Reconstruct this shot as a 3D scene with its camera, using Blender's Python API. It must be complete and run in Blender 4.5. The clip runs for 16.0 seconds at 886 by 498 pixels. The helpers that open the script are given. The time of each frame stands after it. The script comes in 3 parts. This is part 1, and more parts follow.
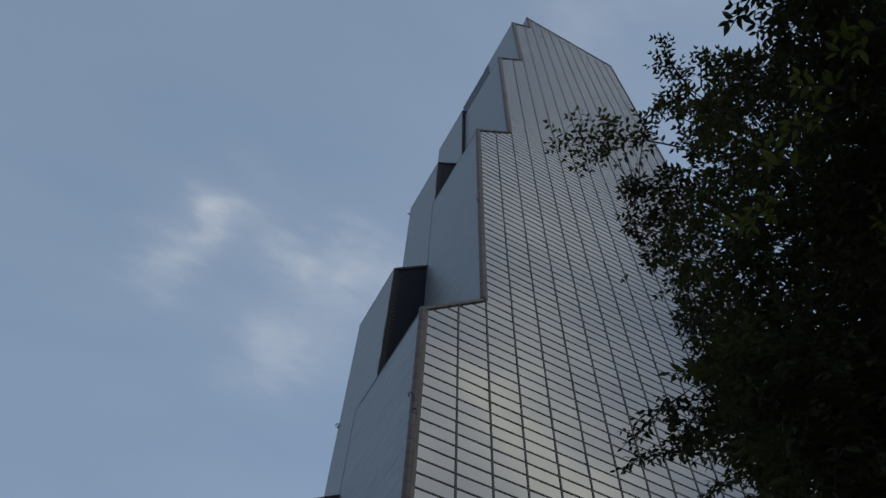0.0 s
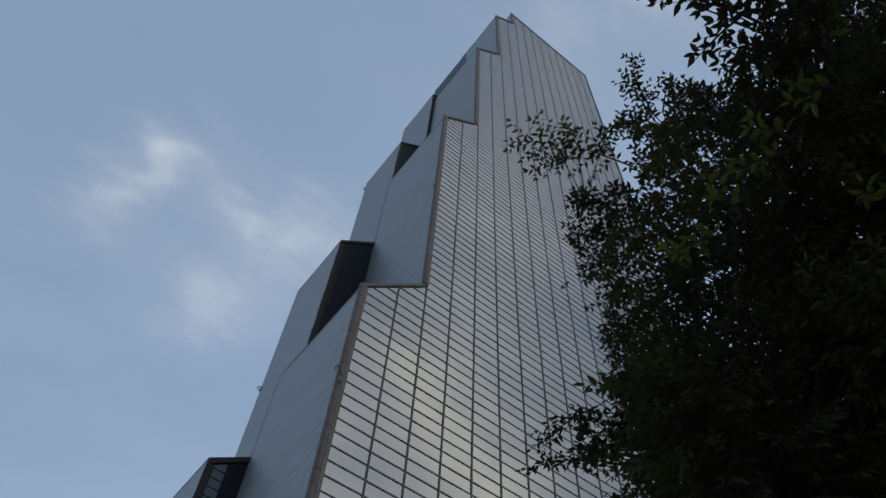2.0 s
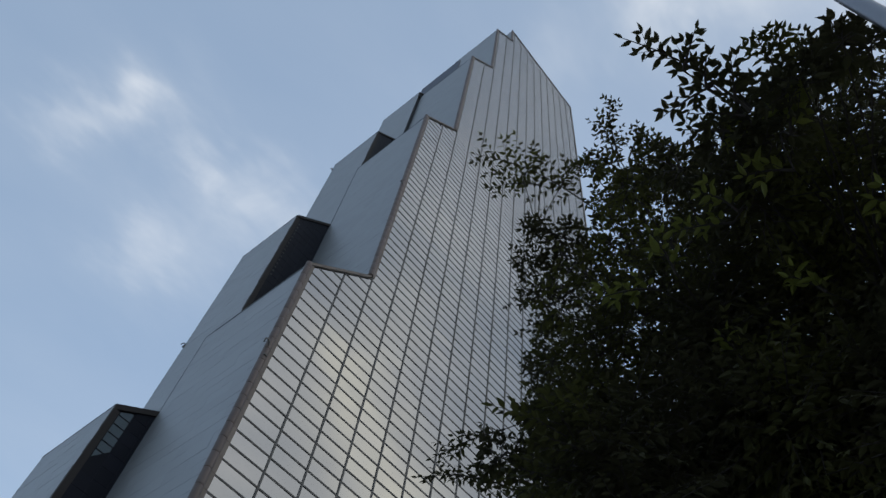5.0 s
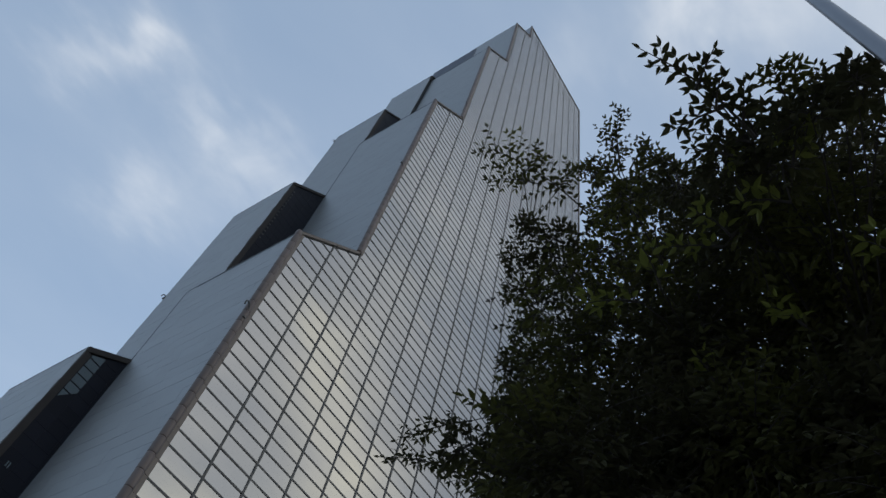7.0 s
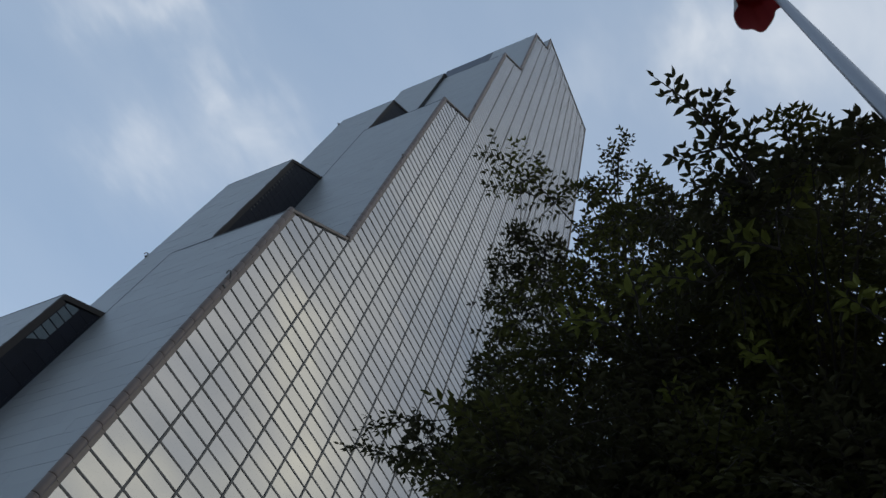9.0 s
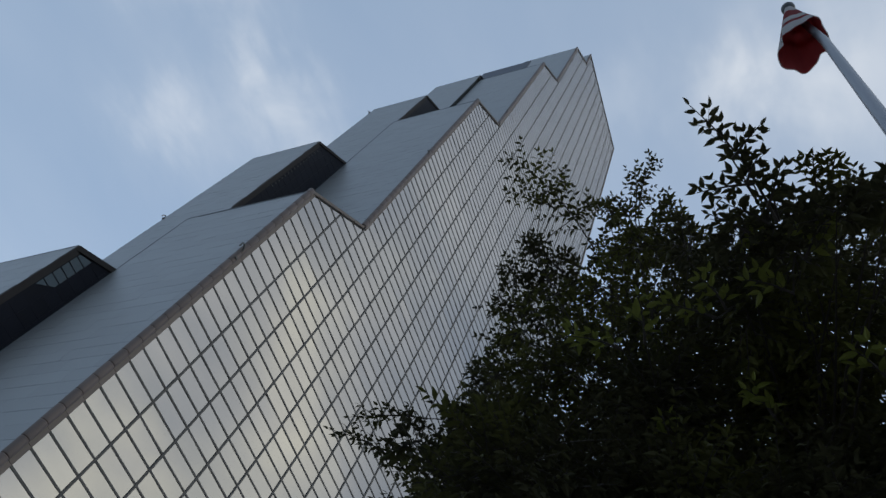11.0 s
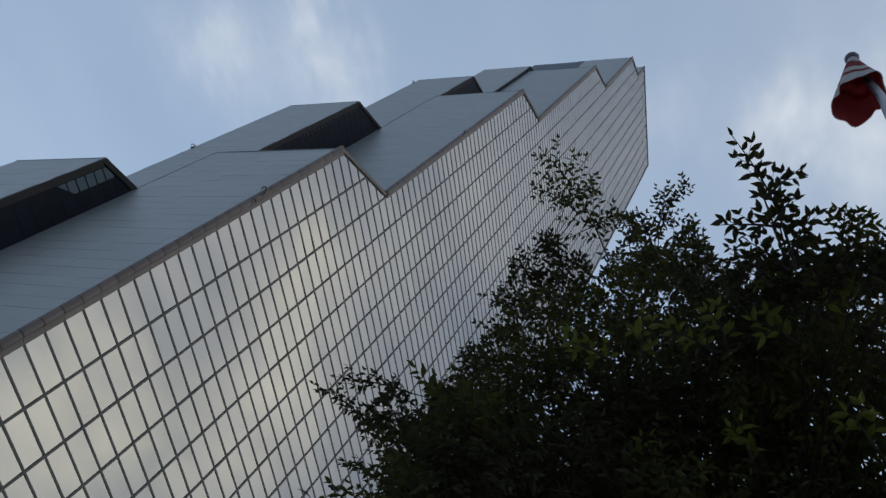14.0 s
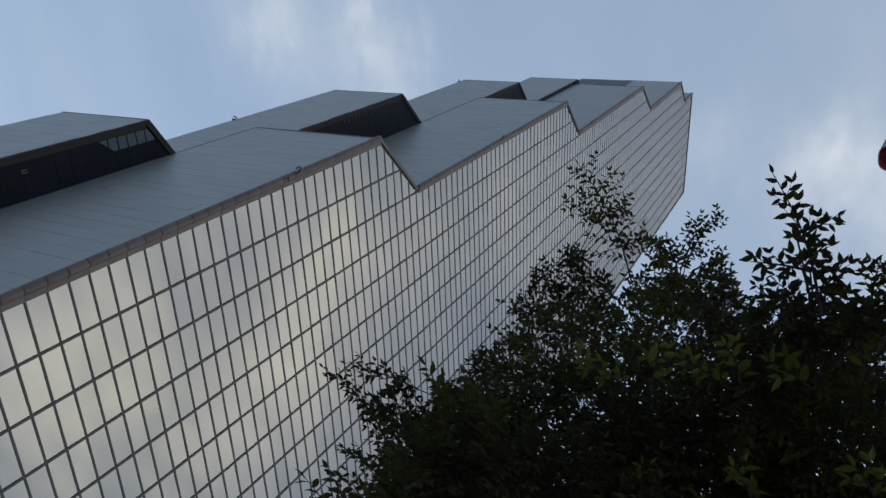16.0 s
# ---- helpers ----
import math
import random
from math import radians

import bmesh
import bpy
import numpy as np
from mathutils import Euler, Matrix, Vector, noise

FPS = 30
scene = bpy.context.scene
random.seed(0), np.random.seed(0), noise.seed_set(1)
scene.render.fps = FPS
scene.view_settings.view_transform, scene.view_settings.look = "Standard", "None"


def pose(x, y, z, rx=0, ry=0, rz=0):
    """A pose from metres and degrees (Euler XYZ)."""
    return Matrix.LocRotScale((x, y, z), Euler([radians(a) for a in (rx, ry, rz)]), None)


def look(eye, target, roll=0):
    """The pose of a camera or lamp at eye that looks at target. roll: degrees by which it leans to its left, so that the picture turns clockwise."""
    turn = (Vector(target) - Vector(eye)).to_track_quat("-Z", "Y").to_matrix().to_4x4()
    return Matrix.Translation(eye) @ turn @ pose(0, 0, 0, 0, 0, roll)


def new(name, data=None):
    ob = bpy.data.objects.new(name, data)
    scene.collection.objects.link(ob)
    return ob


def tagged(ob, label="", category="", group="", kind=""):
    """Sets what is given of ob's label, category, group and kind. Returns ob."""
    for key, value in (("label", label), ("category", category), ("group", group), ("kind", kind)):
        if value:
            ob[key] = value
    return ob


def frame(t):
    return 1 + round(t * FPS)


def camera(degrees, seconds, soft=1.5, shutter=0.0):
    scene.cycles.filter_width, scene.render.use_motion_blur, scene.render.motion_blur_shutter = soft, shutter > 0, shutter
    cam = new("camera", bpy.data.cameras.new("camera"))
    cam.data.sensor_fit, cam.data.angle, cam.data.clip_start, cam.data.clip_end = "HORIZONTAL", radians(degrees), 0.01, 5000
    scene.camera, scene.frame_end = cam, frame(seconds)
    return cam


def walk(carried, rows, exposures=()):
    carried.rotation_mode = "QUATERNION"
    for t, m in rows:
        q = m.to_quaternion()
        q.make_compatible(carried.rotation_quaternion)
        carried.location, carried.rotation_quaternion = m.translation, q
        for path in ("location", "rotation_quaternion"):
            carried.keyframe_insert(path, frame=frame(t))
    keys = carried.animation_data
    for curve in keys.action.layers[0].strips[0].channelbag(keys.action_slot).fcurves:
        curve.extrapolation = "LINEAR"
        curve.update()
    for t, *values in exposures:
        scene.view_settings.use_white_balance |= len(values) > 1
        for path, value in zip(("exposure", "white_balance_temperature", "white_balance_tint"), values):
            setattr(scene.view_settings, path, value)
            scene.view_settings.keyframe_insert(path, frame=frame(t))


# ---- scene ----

# ---- camera and walk ----
cam = camera(62.6, 16.0, soft=1.5)
EYE_Z = 1.6


def aim(t, x, y, yaw, pitch, roll):
    """A row of the walk: yaw to the left of +y, pitch up, roll to the left, in degrees."""
    a, b = radians(yaw), radians(pitch)
    ahead = Vector((-math.sin(a) * math.cos(b), math.cos(a) * math.cos(b), math.sin(b)))
    eye = Vector((x, y, EYE_Z))
    level = Vector((math.cos(a), math.sin(a), 0))
    above = level.cross(ahead)
    c, s = math.cos(radians(roll)), math.sin(radians(roll))
    right, up = c * level + s * above, c * above - s * level
    m = Matrix((right, up, -ahead)).transposed().to_4x4()
    return t, Matrix.Translation(eye) @ m


walk(cam, [aim(*row) for row in (
    (0.0, -0.069, 0.086, -25.66, 59.12, 3.16),
    (0.5, -0.062, 0.077, -28.84, 58.74, 3.58),
    (1.0, -0.055, 0.069, -30.86, 58.24, 3.74),
    (1.5, -0.048, 0.060, -32.54, 58.11, 4.42),
    (2.0, -0.041, 0.052, -33.61, 58.14, 5.26),
    (2.5, -0.035, 0.043, -34.60, 58.43, 6.57),
    (3.0, -0.028, 0.035, -35.78, 58.58, 7.56),
    (3.5, -0.021, 0.026, -36.87, 58.67, 8.23),
    (4.0, -0.014, 0.017, -37.90, 58.80, 9.45),
    (4.5, -0.007, 0.009, -39.02, 58.75, 11.00),
    (5.0, 0, 0, -40.42, 58.76, 11.60),
    (7.5, 0, 0, -42.50, 57.83, 18.90),
    (8.0, 0, 0, -42.80, 57.87, 20.26),
    (8.5, 0, 0, -43.62, 58.10, 21.99),
    (11.0, 0, 0, -42.29, 57.60, 32.93),
    (11.5, 0, 0, -41.77, 57.33, 35.09),
    (12.0, 0, 0, -41.46, 56.96, 37.67),
    (12.5, 0, 0, -41.87, 56.69, 39.34),
    (13.0, 0, 0, -42.13, 56.33, 40.67),
    (13.5, 0, 0, -42.41, 56.05, 41.96),
    (14.0, 0, 0, -42.38, 55.68, 44.00),
    (14.5, 0, 0, -42.22, 55.42, 46.00),
    (15.0, 0, 0, -41.70, 55.18, 47.63),
    (15.5, 0, 0, -40.49, 54.84, 50.60),
    (16.0, 0, 0, -40.19, 54.24, 52.99),
)], exposures=[
    (0.0, 0.28, 6350, 4), (1.0, 0.40, 6350, 4), (2.5, 0.58, 6450, 4), (5.0, 0.82, 6550, 4), (16.0, 0.81, 6650, 4)])

# ---- sky and sun ----
SUN_AZ, SUN_EL = radians(58), radians(26)
world = bpy.data.worlds.new("sky")
scene.world = world
world.use_nodes = True
wn, wl = world.node_tree.nodes, world.node_tree.links
wn.clear()


def wnode(kind, **values):
    n = wn.new(kind)
    for key, value in values.items():
        n.inputs[key].default_value = value
    return n


def wmath(op, a, b=None, clamp=False):
    n = wn.new("ShaderNodeMath")
    n.operation, n.use_clamp = op, clamp
    for i, v in enumerate((a, b)):
        if v is None:
            continue
        if isinstance(v, (int, float)):
            n.inputs[i].default_value = v
        else:
            wl.new(v, n.inputs[i])
    return n.outputs[0]


sky = wn.new("ShaderNodeTexSky")
sky.sky_type = "NISHITA"
sky.sun_disc = False
sky.sun_elevation, sky.sun_rotation = SUN_EL, SUN_AZ
sky.air_density, sky.dust_density, sky.ozone_density, sky.altitude = 1.0, 0.35, 1.6, 30
coord = wn.new("ShaderNodeTexCoord")
split = wn.new("ShaderNodeSeparateXYZ")
wl.new(coord.outputs["Generated"], split.inputs[0])
dz = wmath("ADD", wmath("MAXIMUM", split.outputs[2], 0.0), 0.12)
flat = wn.new("ShaderNodeCombineXYZ")
wl.new(wmath("DIVIDE", split.outputs[0], dz), flat.inputs[0])
wl.new(wmath("DIVIDE", split.outputs[1], dz), flat.inputs[1])
# thin wisps, drawn out in one direction
stretch = wn.new("ShaderNodeMapping")
stretch.inputs["Rotation"].default_value = (0, 0, radians(35))
stretch.inputs["Scale"].default_value = (1.0, 2.1, 1.0)
stretch.inputs["Location"].default_value = (3.1, 1.7, 0)
wl.new(flat.outputs[0], stretch.inputs[0])
wisps = wnode("ShaderNodeTexNoise", Scale=1.9, Detail=5.0, Roughness=0.5, Distortion=0.3)
wl.new(stretch.outputs[0], wisps.inputs["Vector"])
wide = wnode("ShaderNodeTexNoise", Scale=0.9, Detail=3.0, Roughness=0.5)
wl.new(flat.outputs[0], wide.inputs["Vector"])
veil = wmath("MULTIPLY", wmath("MULTIPLY", wmath("SUBTRACT", wisps.outputs[0], 0.36), 2.4, clamp=True),
             wmath("MULTIPLY", wmath("SUBTRACT", wide.outputs[0], 0.30), 2.6, clamp=True), clamp=True)


soft = wnode("ShaderNodeTexNoise", Scale=9.0, Detail=4.5, Roughness=0.55, Distortion=0.5)
wl.new(flat.outputs[0], soft.inputs["Vector"])


# cloud edges wander: directions are shifted by a slow noise before they are compared
drift = wnode("ShaderNodeTexNoise", Scale=9.0, Detail=3.0, Roughness=0.55)
wl.new(stretch.outputs[0], drift.inputs["Vector"])
wander = wn.new("ShaderNodeVectorMath")
wander.operation = "MULTIPLY_ADD"
wl.new(drift.outputs["Color"], wander.inputs[0])
wander.inputs[1].default_value = (0.12, 0.12, 0.12)
away = wn.new("ShaderNodeVectorMath")
away.operation = "SUBTRACT"
wl.new(coord.outputs["Generated"], away.inputs[0])
away.inputs[1].default_value = (0.06, 0.06, 0.06)
wl.new(away.outputs[0], wander.inputs[2])
bent = wn.new("ShaderNodeVectorMath")
bent.operation = "NORMALIZE"
wl.new(wander.outputs[0], bent.inputs[0])


def puff(direction, size, power, broken=0.65):
    """A soft bank of cloud round a direction, broken up by noise."""
    d = Vector(direction).normalized()
    dot = wn.new("ShaderNodeVectorMath")
    dot.operation = "DOT_PRODUCT"
    dot.inputs[1].default_value = d
    wl.new(bent.outputs[0], dot.inputs[0])
    off = wmath("DIVIDE", wmath("SUBTRACT", 1.0, dot.outputs["Value"]), 1 - math.cos(radians(size)))
    core = wmath("POWER", 2.718, wmath("MULTIPLY", off, -1.0))
    source = wisps if size > 10 else soft
    rough = wmath("MULTIPLY", wmath("SUBTRACT", source.outputs[0], 0.30), 2.5, clamp=True)
    rough = wmath("ADD", wmath("MULTIPLY", rough, broken), 1 - broken)
    return wmath("MULTIPLY", wmath("MULTIPLY", core, rough), power)


def gather(start, banks):
    total = start
    for bank in banks:
        total = wmath("ADD", total, puff(*bank), clamp=True)
    return total


# small fair-weather clouds over the tower
near_clouds = gather(wmath("ADD", wmath("MULTIPLY", veil, 0.10), 0.11), (
    ((-0.064, 0.553, 0.831), 1.8, 0.24), ((-0.06, 0.56, 0.83), 4.0, 0.10), ((-0.10, 0.626, 0.773), 1.8, 0.09), ((-0.085, 0.59, 0.80), 1.8, 0.12),
    ((0.045, 0.553, 0.832), 2.0, 0.17), ((0.0, 0.555, 0.832), 2.0, 0.08), ((0.08, 0.545, 0.835), 2.4, 0.12), ((0.165, 0.521, 0.837), 3.2, 0.13),
    ((0.12, 0.54, 0.833), 3.0, 0.14), ((0.072, 0.655, 0.75), 2.8, 0.14), ((0.10, 0.63, 0.77), 3.0, 0.10)))
overhead = gather(near_clouds, (
    ((0.276, 0.018, 0.961), 2.8, 0.17), ((0.255, -0.01, 0.967), 2.3, 0.18), ((0.274, -0.09, 0.957), 3.0, 0.18), ((0.237, 0.134, 0.962), 3.0, 0.10), ((0.25, 0.08, 0.963), 16.0, 0.06),
    ((0.30, -0.17, 0.94), 9.0, 0.13), ((0.33, -0.40, 0.85), 12.0, 0.24), ((0.36, -0.60, 0.72), 15.0, 0.30), ((0.48, -0.70, 0.52), 19.0, 0.58),
    ((0.1, -0.85, 0.5), 22.0, 0.5)))
# sunlit heaps behind the eye, which the glazed face mirrors
sunlit = gather(0.0, (
    ((0.345, -0.56, 0.753), 2.2, 0.32), ((0.39, -0.574, 0.72), 2.6, 0.42), ((0.43, -0.585, 0.69), 2.6, 0.40), ((0.475, -0.60, 0.645), 3.0, 0.38),
    ((0.53, -0.60, 0.60), 3.6, 0.36), ((0.36, -0.467, 0.808), 3.0, 0.20), ((0.355, -0.765, 0.537), 3.2, 0.34), ((0.40, -0.785, 0.48), 3.4, 0.30),
    ((0.46, -0.79, 0.40), 4.5, 0.34),
    ((0.47, -0.72, 0.51), 4.5, 0.24), ((0.55, -0.66, 0.51), 5.0, 0.28), ((0.52, -0.73, 0.44), 6.0, 0.26)))
haze = wn.new("ShaderNodeMix")
haze.data_type = "RGBA"
haze.inputs["Factor"].default_value = 0.75
wl.new(sky.outputs[0], haze.inputs[6])
haze.inputs[7].default_value = (0.78, 1.28, 2.15, 1)
tone = wn.new("ShaderNodeMix")
tone.data_type = "RGBA"
wl.new(overhead, tone.inputs["Factor"])
wl.new(haze.outputs[2], tone.inputs[6])
tone.inputs[7].default_value = (5.6, 5.35, 5.35, 1)
warm = wn.new("ShaderNodeMix")
warm.data_type = "RGBA"
wl.new(sunlit, warm.inputs["Factor"])
wl.new(tone.outputs[2], warm.inputs[6])
warm.inputs[7].default_value = (9.4, 8.6, 7.0, 1)
bg = wn.new("ShaderNodeBackground")
bg.inputs["Strength"].default_value = 0.13
wl.new(warm.outputs[2], bg.inputs["Color"])
out = wn.new("ShaderNodeOutputWorld")
wl.new(bg.outputs[0], out.inputs[0])

sun_data = bpy.data.lights.new("sun", "SUN")
sun_data.energy, sun_data.angle, sun_data.color = 1.5, radians(10), (1.0, 0.93, 0.84)
sun = new("sun", sun_data)
sun_dir = Vector((math.sin(SUN_AZ) * math.cos(SUN_EL), math.cos(SUN_AZ) * math.cos(SUN_EL), math.sin(SUN_EL)))
sun.matrix_world = look(sun_dir * 300, (0, 0, 0))


# ---- materials ----
def material(name, color, rough=0.5, metal=0.0, spread=0.15, scale=2.0, fine=25.0, bump=0.0, per_object=0.0, per_island=0.0,
             rough_spread=0.1, tint=None, lumps=0.0, translucent=0.0, gloss=0.5):
    m = bpy.data.materials.new(name)
    m.use_nodes = True
    n, l = m.node_tree.nodes, m.node_tree.links
    b = n["Principled BSDF"]
    b.inputs["Metallic"].default_value = metal
    b.inputs["Specular IOR Level"].default_value = gloss
    geo = n.new("ShaderNodeTexCoord")
    big = n.new("ShaderNodeTexNoise")
    big.inputs["Scale"].default_value, big.inputs["Detail"].default_value = scale, 4
    small = n.new("ShaderNodeTexNoise")
    small.inputs["Scale"].default_value, small.inputs["Detail"].default_value = fine, 3
    for t in (big, small):
        l.new(geo.outputs["Object"], t.inputs["Vector"])

    def mth(op, a, c):
        k = n.new("ShaderNodeMath")
        k.operation = op
        for i, v in enumerate((a, c)):
            if isinstance(v, (int, float)):
                k.inputs[i].default_value = v
            else:
                l.new(v, k.inputs[i])
        return k.outputs[0]

    level = mth("ADD", mth("MULTIPLY", big.outputs[0], 0.65), mth("MULTIPLY", small.outputs[0], 0.35))
    value = mth("ADD", mth("MULTIPLY", mth("SUBTRACT", level, 0.5), 2 * spread), 1.0)
    if per_object:
        info = n.new("ShaderNodeObjectInfo")
        value = mth("MULTIPLY", value, mth("ADD", mth("MULTIPLY", mth("SUBTRACT", info.outputs["Random"], 0.5), per_object), 1.0))
    if per_island:
        isle = n.new("ShaderNodeNewGeometry")
        value = mth("MULTIPLY", value, mth("ADD", mth("MULTIPLY", mth("SUBTRACT", isle.outputs["Random Per Island"], 0.5), per_island), 1.0))
    mix = n.new("ShaderNodeMix")
    mix.data_type = "RGBA"
    mix.blend_type = "MULTIPLY"
    mix.inputs["Factor"].default_value = 1.0
    mix.inputs[6].default_value = (*color, 1)
    grey = n.new("ShaderNodeCombineColor")
    for i in range(3):
        l.new(value, grey.inputs[i])
    l.new(grey.outputs[0], mix.inputs[7])
    shade = mix.outputs[2]
    if tint:
        second = n.new("ShaderNodeMix")
        second.data_type = "RGBA"
        patch = n.new("ShaderNodeTexNoise")
        patch.inputs["Scale"].default_value, patch.inputs["Detail"].default_value = lumps, 2
        l.new(geo.outputs["Object"], patch.inputs["Vector"])
        where = mth("MULTIPLY", mth("SUBTRACT", patch.outputs[0], 0.47), 4.0)
        where = mth("MINIMUM", mth("MAXIMUM", where, 0.0), 0.85)
        l.new(where, second.inputs["Factor"])
        l.new(shade, second.inputs[6])
        second.inputs[7].default_value = (*tint, 1)
        shade = second.outputs[2]
    l.new(shade, b.inputs["Base Color"])
    l.new(mth("ADD", mth("MULTIPLY", mth("SUBTRACT", level, 0.5), 2 * rough_spread), rough), b.inputs["Roughness"])
    if bump:
        bm_ = n.new("ShaderNodeBump")
        bm_.inputs["Strength"].default_value, bm_.inputs["Distance"].default_value = bump, 0.02
        l.new(level, bm_.inputs["Height"])
        l.new(bm_.outputs[0], b.inputs["Normal"])
    if translucent:
        tr = n.new("ShaderNodeBsdfTranslucent")
        l.new(shade, tr.inputs["Color"])
        both = n.new("ShaderNodeMixShader")
        both.inputs[0].default_value = translucent
        l.new(b.outputs[0], both.inputs[1])
        l.new(tr.outputs[0], both.inputs[2])
        l.new(both.outputs[0], n["Material Output"].inputs["Surface"])
    return m


PANE = material("mirror_glass", (0.288, 0.296, 0.305), 0.06, 1.0, 0.05, 0.25, 1.5, per_object=0.06, per_island=0.06, rough_spread=0.03)
# recess glazing: the dark reflection is put into its base colour, gloss kept low
PANE_DARK = material("dark_reflection_glass", (0.007, 0.008, 0.014), 0.45, 0.0, 0.3, 0.6, 6.0, per_island=0.3, gloss=0.18)
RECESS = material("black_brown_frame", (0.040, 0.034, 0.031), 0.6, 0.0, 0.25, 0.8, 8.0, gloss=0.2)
# paler glass for the parts that draw reflections in the dark recess
PANE_PALE = material("pale_reflection_glass", (0.20, 0.225, 0.23), 0.08, 1.0, 0.08, 0.5, 3.0)
MULLION = material("dark_mullion_paint", (0.070, 0.067, 0.062), 0.5, 0.0, 0.25, 0.7, 9.0, gloss=0.35)
BAND = material("weathered_bronze_band", (0.142, 0.114, 0.094), 0.55, 0.15, 0.28, 0.8, 7.0, bump=0.1, per_object=0.25)
TUBE = material("grey_corner_cladding", (0.115, 0.086, 0.075), 0.5, 0.15, 0.25, 0.8, 8.0, bump=0.1, per_object=0.25)
PANEL = material("blue_grey_panel", (0.298, 0.314, 0.325), 0.48, 0.55, 0.10, 0.12, 2.5, per_object=0.07, per_island=0.07, bump=0.02)
CORE = material("dark_core", (0.035, 0.037, 0.040), 0.8, 0.0, 0.2, 0.5, 5.0)
ROOF = material("roof_screen_grey", (0.10, 0.115, 0.13), 0.55, 0.2, 0.2, 0.6, 6.0)
SCREEN = material("dark_blue_grey_screen", (0.045, 0.058, 0.085), 0.5, 0.3, 0.15, 0.5, 6.0)
WALL = material("plain_concrete", (0.30, 0.29, 0.28), 0.85, 0.0, 0.25, 0.2, 3.0, bump=0.2)
STEEL = material("dull_steel", (0.30, 0.31, 0.32), 0.35, 0.9, 0.15, 3.0, 40.0)
POLE = material("brushed_pole_steel", (0.24, 0.25, 0.27), 0.35, 0.9, 0.18, 2.0, 30.0)
FINIAL = material("dark_finial_paint", (0.02, 0.023, 0.025), 0.4, 0.0, 0.2, 10.0, 60.0)
BARK = material("grey_brown_bark", (0.045, 0.037, 0.030), 0.85, 0.0, 0.4, 6.0, 45.0, bump=0.5)
LEAF = material("green_leaf", (0.052, 0.050, 0.025), 0.6, 0.0, 0.3, 2.0, 30.0, per_object=0.4, per_island=0.45, tint=(0.115, 0.120, 0.030), lumps=1.1, translucent=0.2, gloss=0.12)
# brighter copy of the leaf: light falling on it is put into the colour
LEAF_LIT = material("yellow_green_lit_leaf", (0.165, 0.18, 0.04), 0.5, 0.0, 0.25, 2.0, 30.0, per_island=0.4, translucent=0.35, gloss=0.25)
GROUND = material("grey_paving", (0.20, 0.195, 0.185), 0.8, 0.0, 0.25, 0.3, 6.0, bump=0.2)


def flag_cloth():
    m = material("striped_cloth", (0.62, 0.61, 0.60), 0.8, 0.0, 0.15, 4.0, 60.0, translucent=0.4)
    n, l = m.node_tree.nodes, m.node_tree.links
    at = n.new("ShaderNodeAttribute")
    at.attribute_name = "stripe"
    ramp = n.new("ShaderNodeValToRGB")
    ramp.color_ramp.interpolation = "CONSTANT"
    stops = ramp.color_ramp.elements
    red, white = (0.26, 0.018, 0.022, 1), (0.60, 0.59, 0.59, 1)
    stops[0].position, stops[0].color = 0.0, white
    stops[1].position, stops[1].color = 0.17, red
    for where, colour in ((0.44, white), (0.60, red), (0.70, white)):
        e = stops.new(where)
        e.color = colour
    l.new(at.outputs["Fac"], ramp.inputs[0])
    l.new(ramp.outputs[0], n["Principled BSDF"].inputs["Base Color"])
    l.new(ramp.outputs[0], n["Translucent BSDF"].inputs["Color"])
    return m


def flag_lining():
    return material("red_cloth_lining", (0.34, 0.045, 0.05), 0.85, 0.0, 0.2, 5.0, 60.0, translucent=0.45)


# ---- mesh helpers ----
def mesh_ob(name, verts, faces, mat, parent=None, label="", smooth=False):
    me = bpy.data.meshes.new(name)
    me.from_pydata([tuple(v) for v in verts], [], faces)
    me.update()
    if smooth:
        me.polygons.foreach_set("use_smooth", [True] * len(me.polygons))
    me.materials.append(mat)
    ob = new(name, me)
    if parent:
        ob.parent = parent
    if label:
        tagged(ob, label)
    return ob


